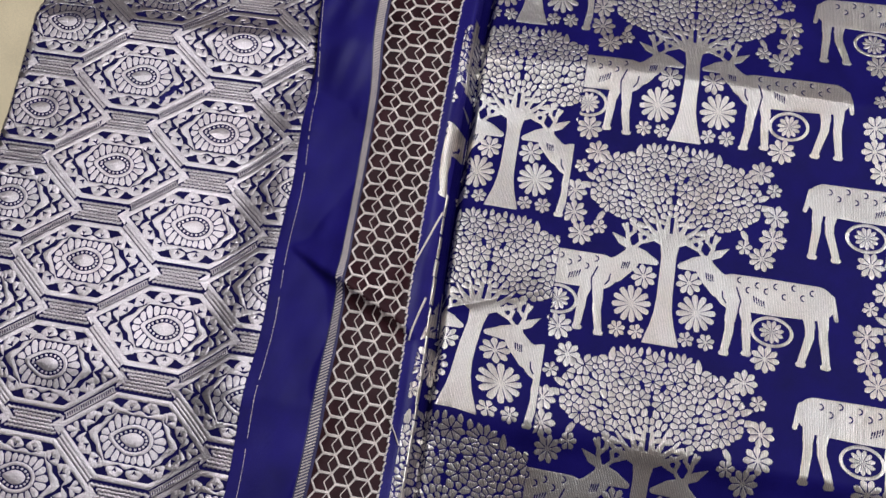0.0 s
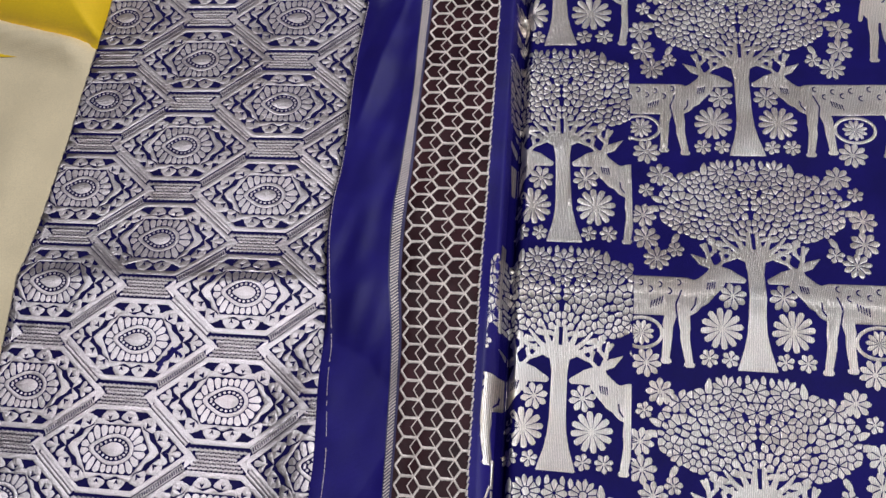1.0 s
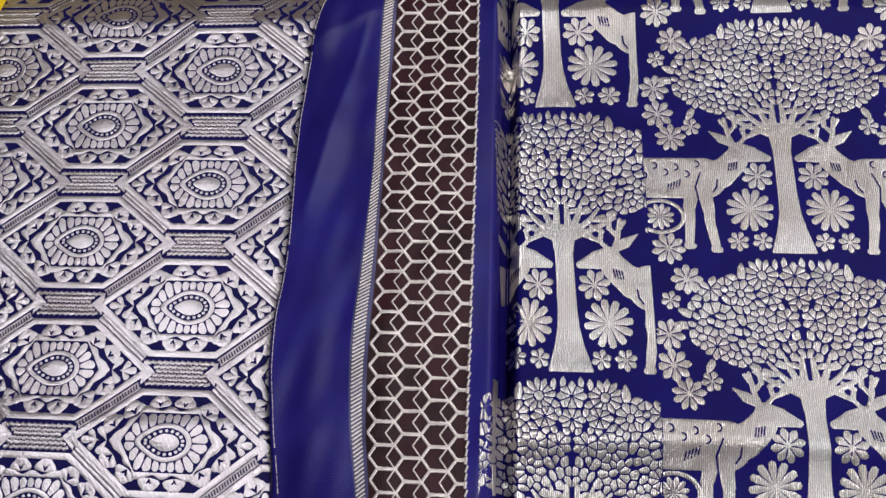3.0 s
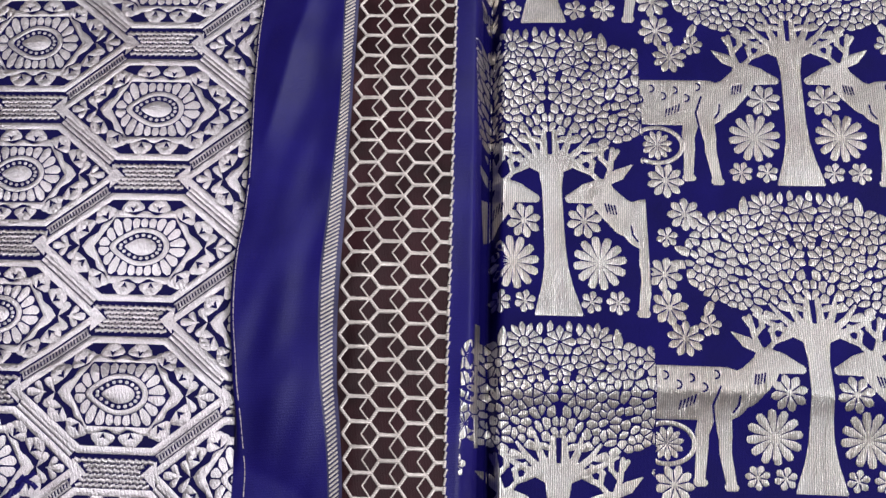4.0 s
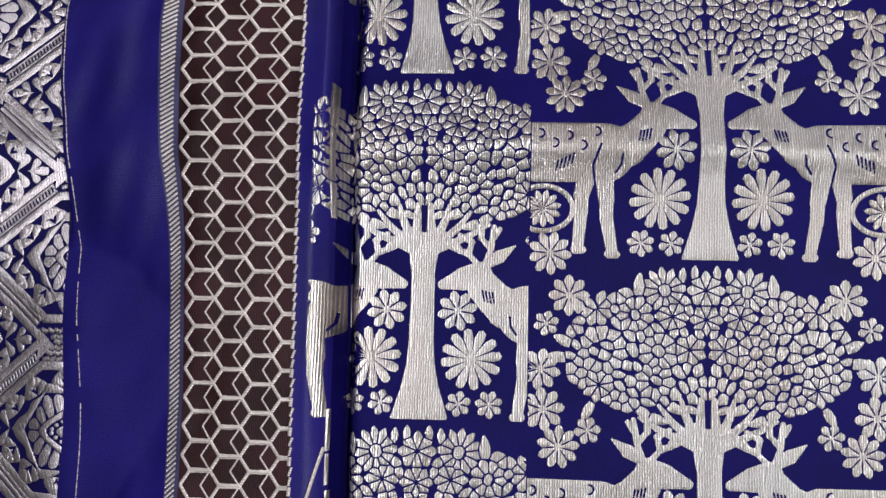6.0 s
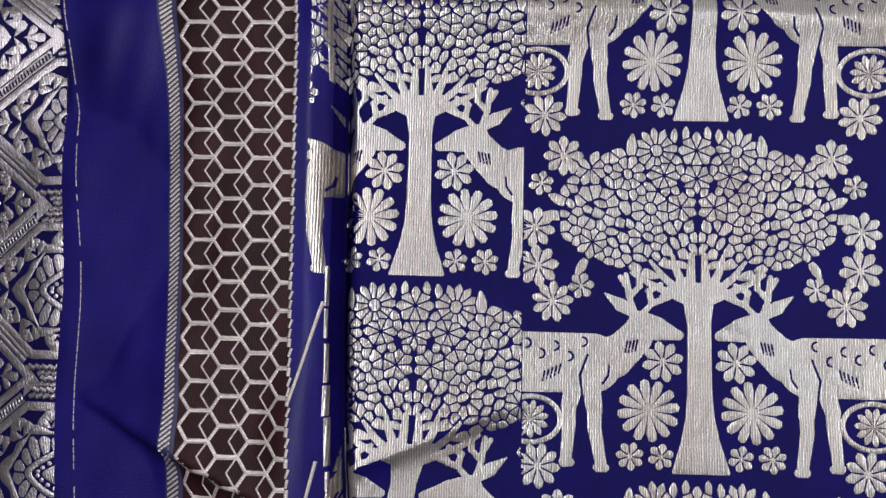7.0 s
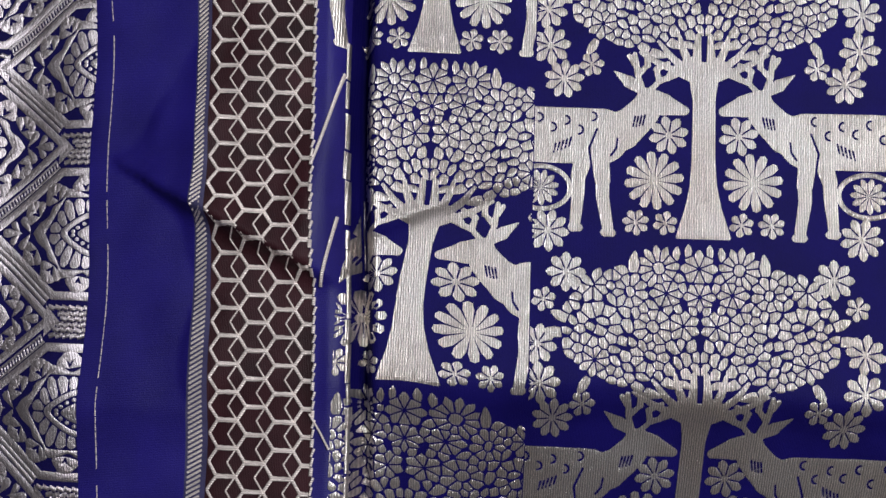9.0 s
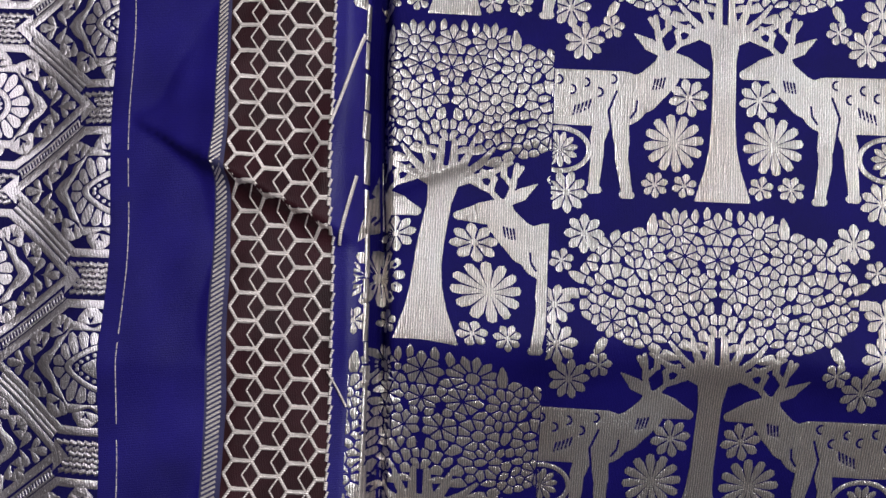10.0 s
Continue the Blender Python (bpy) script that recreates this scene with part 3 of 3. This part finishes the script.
HP, U0, CW, AMP = 0.0146, -0.1070, 0.0176, 0.0056
for k in range(int(1.5 / HP)):
    cell = BorderRibs()
    y = -0.26 + k * HP
    for c in range(4):
        yb = y + (HP / 2 if c % 2 else 0.0)
        a, b = U0 + c * CW + AMP, (U0 + (c + 1) * CW if c < 3 else -0.0432)
        # ribbed bar between two zigzags
        n = 5 if c < 3 else 3
        for i in range(n):
            x0, x1 = a + (b - a) * i / n, a + (b - a) * (i + 1) / n
            cell.rib((x0 - 0.0001, yb), (x1 - 0.0002, yb), 0.0026 - 0.0005 * (i % 2), 0.0006, 0.02)
        # thick zigzag
        cell.rib((a, yb), (a - AMP, yb + HP / 2), 0.0019).rib((a, yb), (a - AMP, yb - HP / 2), 0.0019)
        # thin returning line, which makes small diamonds
        if c < 3:
            cell.rib((b, yb), (b - AMP, yb + HP / 2), 0.0010, 0.0004).rib((b - AMP, yb + HP / 2), (b, yb + HP), 0.0010, 0.0004)
    cell.lay("honeycomb_trim", ZARI_LINE, "", 0.0003)

edging = BorderRibs()
for i in range(int(1.5 / 0.0049)):
    y = -0.26 + i * 0.0049
    edging.rib((-0.0428, y), (-0.0424 + 0.0006 * (i % 3), y + 0.0043), 0.0014 + 0.0007 * (i % 3 == 0), 0.0008, 0.02)
edging.lay("edge_beading", ZARI_LINE, "beaded pale thread edging")

rnd = random.Random(8)


def pin_x(y):
    return float(edge(y)) + float(glide(y, (-0.3, 0.010), (0.30, 0.0105), (0.40, 0.007), (0.55, 0.0055), (1.3, 0.006)))


pin = Petals()
for i in range(int(1.45 / 0.004)):
    y = -0.26 + i * 0.004
    if rnd.random() < 0.92:
        pin.rib((pin_x(y), y), (pin_x(y + 0.0034), y + 0.0034), rnd.uniform(0.0003, 0.0006), 0.0003, 0.02)
pin.lay("selvage_thread", (0, 0), saree_z, ZARI_LINE, saree, None, "thin silver thread along the selvage")

# broken silver edge of the fold beside the trees
y = -0.24
while y < 0.462:
    L = rnd.uniform(0.008, 0.026)
    if not 0.30 < y < 0.40:
        glint = BorderRibs()
        glint.rib((-0.0250 + rnd.uniform(-0.0004, 0.0004), y), (-0.0250 + rnd.uniform(-0.0004, 0.0004), y + L), rnd.uniform(0.0014, 0.0028), 0.0005, 0.004)
        glint.lay("edge_thread", ZARI)
    y += L + rnd.uniform(0.0005, 0.003)


# ---- brocade panel with a lattice of hexagons ----
panel = tagged(new("brocade_panel"), "folded navy brocade cloth with silver hexagon lattice and medallions", "cloth")
Y, T = np.meshgrid(ys, np.linspace(0, 1, 120), indexing="ij")
X = panel_left(Y) + T * (-0.10 - panel_left(Y))
part("panel_cloth", np.stack([X.ravel(), Y.ravel(), panel_z(X, Y).ravel()], 1), grid_faces(120, len(ys)), NAVY, panel, "navy silk ground")

LX, LY = 0.0925, 0.0962
PCLIP = (-0.470, -0.105)


def pointed(a, rx, cut_x, ry):
    """Radius of a flat hexagon with points to both sides."""
    c, s = abs(math.cos(a)), abs(math.sin(a))
    return 1 / max(c / rx + s / cut_x, s / ry)


def rings(p, n, lines):
    """Closed rings round the middle, each a function of the angle with a height, skinned one to the next."""
    k = len(p.v)
    for f, h in lines:
        for i in range(n):
            a = 2 * math.pi * i / n
            x, y = f(a)
            p.v.append((x, y))
            p.h.append(h)
    for r in range(len(lines) - 1):
        for i in range(n):
            j = (i + 1) % n
            p.f.append((k + r * n + i, k + (r + 1) * n + i, k + (r + 1) * n + j, k + r * n + j))
    return p


def drop_line(rx, ry):
    """A drop, rounded on one side and pointed on the other."""
    def f(a):
        c, s = math.cos(a), math.sin(a)
        return rx * c * (1 + 0.22 * max(0, -c) ** 4), ry * s * (1 - 0.25 * max(0, -c) ** 2)
    return f


def medallion_core():
    """Drop, ring of beads and plain ring."""
    p = Petals()
    k = len(p.v)
    rings(p, 36, ((drop_line(0.0004, 0.0003), 0.00022), (drop_line(0.0086, 0.0050), 0.0002), (drop_line(0.0096, 0.0058), 0.0)))
    p.f.append(tuple(range(k, k + 36)))
    bead = drop_line(0.0121, 0.0078)
    for i in range(18):
        x, y = bead(2 * math.pi * (i + 0.5) / 18)
        p.disc((x, y), 0.00135, 0.00115, 0.0003, 7)
    rings(p, 48, ((drop_line(0.0146, 0.0098), 0.0), (drop_line(0.0152, 0.0103), 0.00016), (drop_line(0.0176, 0.0122), 0.00016), (drop_line(0.0182, 0.0128), 0.0)))
    return p


def medallion_petals():
    """Blunt petals round the plain ring, cut to a pointed outline."""
    p = Petals()
    inner = drop_line(0.0188, 0.0134)
    n = 22
    for i in range(n):
        k = len(p.v)
        span = 2 * math.pi / n
        for t, w in ((0.0, 0.30), (0.35, 0.42), (0.78, 0.44), (1.0, 0.26)):
            for sgn in (-1, 0, 1):
                a = span * (i + 0.5 + sgn * w)
                x0, y0 = inner(a)
                r = pointed(a, 0.0316, 0.052, 0.0193) * (0.97 + 0.03 * (sgn == 0))
                x1, y1 = r * math.cos(a), r * math.sin(a)
                p.v.append((x0 + t * (x1 - x0), y0 + t * (y1 - y0)))
                p.h.append(0.00018 if 0 < t < 1 and sgn == 0 else 0.0001 if sgn == 0 else 0.0)
        for r in range(3):
            for c in range(2):
                q = k + 3 * r + c
                p.f.append((q, q + 3, q + 4, q + 1))
    return p


SPRAY = ((0.0500, 0.0, 0.0, 0.0150, 0.0180), (0.0405, 0.0120, 0.72, 0.0165, 0.0110), (0.0276, 0.0218, 0.98, 0.0165, 0.0112), (0.0090, 0.0272, 1.50, 0.0175, 0.0092))


def spray_places():
    for x, y, a, w, L in SPRAY:
        for sx in (1, -1):
            for sy in ((1, -1) if y else (1,)):
                yield sx * x, sy * y, math.atan2(sy * math.sin(a), sx * math.cos(a)), w, L


def medallion_frame():
    """The plain band round a medallion, its rim hollowed where the sprays sit."""
    p = Petals()
    hollows = [(math.atan2(y, x), 0.0036 if y else 0.0030) for x, y, _, _, _ in spray_places()]

    def rim(a):
        r = pointed(a, 0.0440, 0.0490, 0.0250)
        for b, deep in hollows:
            d = (a - b + math.pi) % (2 * math.pi) - math.pi
            r -= deep * math.exp(-(d * r / 0.0052) ** 2)
        return max(r, pointed(a, 0.0326, 0.053, 0.0199) + 0.0012)

    def line(t):
        def f(a):
            r0, r1 = pointed(a, 0.0326, 0.053, 0.0199), rim(a)
            r = r0 + t * (r1 - r0)
            return r * math.cos(a), r * math.sin(a)
        return f
    return rings(p, 120, ((line(0.0), 0.0), (line(0.08), 0.00014), (line(0.9), 0.00014), (line(1.0), 0.0)))


def leaf_sprays():
    """A cup with three lobes that opens away from the medallion."""
    out = []
    for x, y, w, wide, L in spray_places():
        p = Petals()
        ca, sa = math.cos(w), math.sin(w)
        o = (x - ca * 0.42 * L, y - sa * 0.42 * L)
        for side in (1, -1):
            p.petal(o, w + side * 0.95, 0.36 * L + 0.30 * wide, 0.40 * wide, 0.0, 0.00012, BLUNT)
            p.petal((o[0] + ca * 0.40 * L, o[1] + sa * 0.40 * L), w + side * 0.85, 0.32 * L + 0.17 * wide, 0.34 * wide, 0.0, 0.00012, BLUNT)
        p.petal((o[0] + ca * 0.30 * L, o[1] + sa * 0.30 * L), w, 0.72 * L, 0.40 * wide, 0.0, 0.00014, BLUNT)
        out.append(p)
    return out


def hexagon_band():
    """The smooth band that bounds one hexagon."""
    p = Petals()
    lines = []
    for off, h in ((0.0, 0.0), (0.0006, 0.00018), (0.0040, 0.00018), (0.0046, 0.0)):
        top = 0.0319 + off
        tip = 0.0640 + off / 0.617
        corner = tip - top * 0.787 / 0.617
        lines.append(([(tip, 0), (corner, top), (-corner, top), (-tip, 0), (-corner, -top), (corner, -top)], h))
    n = 6
    sub = 6
    k = len(p.v)
    for pts, h in lines:
        for i in range(n):
            (ax, ay), (bx, by) = pts[i], pts[(i + 1) % n]
            for t in range(sub):
                p.v.append((ax + (bx - ax) * t / sub, ay + (by - ay) * t / sub))
                p.h.append(h)
    m = n * sub
    for r in range(3):
        for i in range(m):
            j = (i + 1) % m
            p.f.append((k + r * m + i, k + (r + 1) * m + i, k + (r + 1) * m + j, k + r * m + j))
    return p


def diagonal(sgn):
    """The middle band between two hexagons: plain in one direction, stitched across in the other."""
    p = Petals()
    # from the middle of this hexagon's upper slope
    mx, my = sgn * LX / 2, LY / 4
    dx, dy = -sgn * 0.787, 0.617
    nx, ny = -dy, dx
    L = 0.0238
    if sgn > 0:
        for o in (-0.0015, 0.0015):
            p.rib((mx - dx * L + nx * o, my - dy * L + ny * o), (mx + dx * L + nx * o, my + dy * L + ny * o), 0.0027, 0.00016)
    else:
        for o, w in ((-0.0022, 0.0013), (0.0022, 0.0013)):
            p.rib((mx - dx * L + nx * o, my - dy * L + ny * o), (mx + dx * L + nx * o, my + dy * L + ny * o), w, 0.00016)
        for i in range(22):
            t = -L + 2 * L * (i + 0.5) / 22
            cx, cy = mx + dx * t, my + dy * t
            p.rib((cx - nx * 0.0015 - dx * 0.0004, cy - ny * 0.0015 - dy * 0.0004), (cx + nx * 0.0015 + dx * 0.0004, cy + ny * 0.0015 + dy * 0.0004), 0.0013, 0.0002, 0.02)
    return p


def joint():
    """A basket-woven field with a plain triangle at each end."""
    p = Petals()
    for s in (1, -1):
        a = len(p.v)
        for q in ((s * 0.0272, 0.0086), (s * 0.0272, -0.0086), (s * 0.0178, 0)):
            p.v.append(q)
            p.h.append(0.00018)
        p.f.append((a, a + 1, a + 2) if s < 0 else (a + 2, a + 1, a))
    for r in range(6):
        for c in range(13):
            x, y = -0.0258 + c * 0.0043 + (0.002 if r % 2 else 0), -0.0074 + r * 0.00296
            if abs(x) < 0.0160 + abs(y) * 1.09:
                p.rib((x - 0.0021, y - 0.0007 * (-1) ** r), (x + 0.0021, y + 0.0007 * (-1) ** r), 0.0026, 0.0003, 0.02)
    return p


CORE, RIM, SPRAYS, LAT, JOINT = medallion_core(), medallion_frame(), leaf_sprays(), (diagonal(1), diagonal(-1)), joint()
PETALS, BAND = medallion_petals(), hexagon_band()
far = Petals()
for i in range(-2, 4):
    for j in range(-10, 7):
        cx, cy = -0.340 + LX * i, 0.727 + LY * (j + (0.5 if i % 2 else 0)) - 0.001 * i
        cy += 0.005 * (1 - float(step(cy, 0.18, 0.42)))
        if not (-0.27 < cy < 1.25):
            continue
        my = cy + LY / 2
        JOINT.lay("basket_joint", (cx, cy), panel_z, ZARI_PANEL, panel, PCLIP)
        for p in LAT:
            p.lay("lattice_band", (cx, my), panel_z, ZARI_PANEL, panel, PCLIP)
        BAND.lay("hexagon_band", (cx, my), panel_z, ZARI_PANEL, panel, PCLIP)
        CORE.lay("medallion", (cx, my), panel_z, ZARI_PANEL, panel, PCLIP)
        PETALS.lay("medallion_petals", (cx, my), panel_z, ZARI_PANEL, panel, PCLIP)
        RIM.lay("medallion_frame", (cx, my), panel_z, ZARI_PANEL, panel, PCLIP)
        for p in SPRAYS:
            if 0.33 < my < 0.70:
                p.lay("leaf_spray", (cx, my), panel_z, ZARI_PANEL, panel, PCLIP)
            else:
                k = len(far.v)
                far.v += [(x + cx, y + my) for x, y in p.v]
                far.h += p.h
                far.f += [tuple(q + k for q in f) for f in p.f]
tagged(far.lay("far_leaf_sprays", (0, 0), panel_z, ZARI_PANEL, panel, PCLIP), kind="stuff")


# ---- loose ends of thread and turned-up stripes along the fold ----
def thread(name, line, width, label):
    p = Petals()
    for a, b in zip(line, line[1:]):
        p.rib(a, b, width, 0.0012, 0.006)
    tagged(p.lay(name, (0, 0), lambda x, y: saree_z(x, y) + 0.0008, ZARI_LINE, saree, None, label))


thread("turned_stripe", [(-0.0235, 0.293), (-0.0300, 0.268), (-0.0375, 0.240)], 0.0016, "turned-up silver stripe")
thread("turned_stripe", [(-0.0225, 0.213), (-0.0260, 0.196), (-0.0300, 0.176)], 0.0016, "turned-up silver stripe")
thread("loose_thread", [(-0.0330, 0.110), (-0.0270, 0.101), (-0.0220, 0.092)], 0.0009, "loose pale thread")
thread("loose_thread", [(-0.1290, 0.852), (-0.1350, 0.836), (-0.1440, 0.812), (-0.1460, 0.806)], 0.0020, "loose white thread end")

# a tuft of navy thread ends caught in the brocade
rnd = random.Random(4)
TUFT = (-0.311, 0.378)
for i in range(5):
    a, y0 = rnd.uniform(0, 6.28), 0.004 * (i - 2)
    p = Petals()
    x, y = TUFT[0] + 0.6 * y0, TUFT[1] + y0
    for _ in range(3):
        a += rnd.uniform(-0.6, 0.6)
        nx, ny = x + 0.0045 * math.cos(a), y + 0.0045 * math.sin(a)
        p.rib((x, y), (nx, ny), 0.0028, 0.0012, 0.006)
        x, y = nx, ny
    p.lay("loose_thread", (0, 0), lambda x, y: panel_z(x, y) + 0.0006, BLUE_EDGE, panel, None, "tuft of navy thread ends")
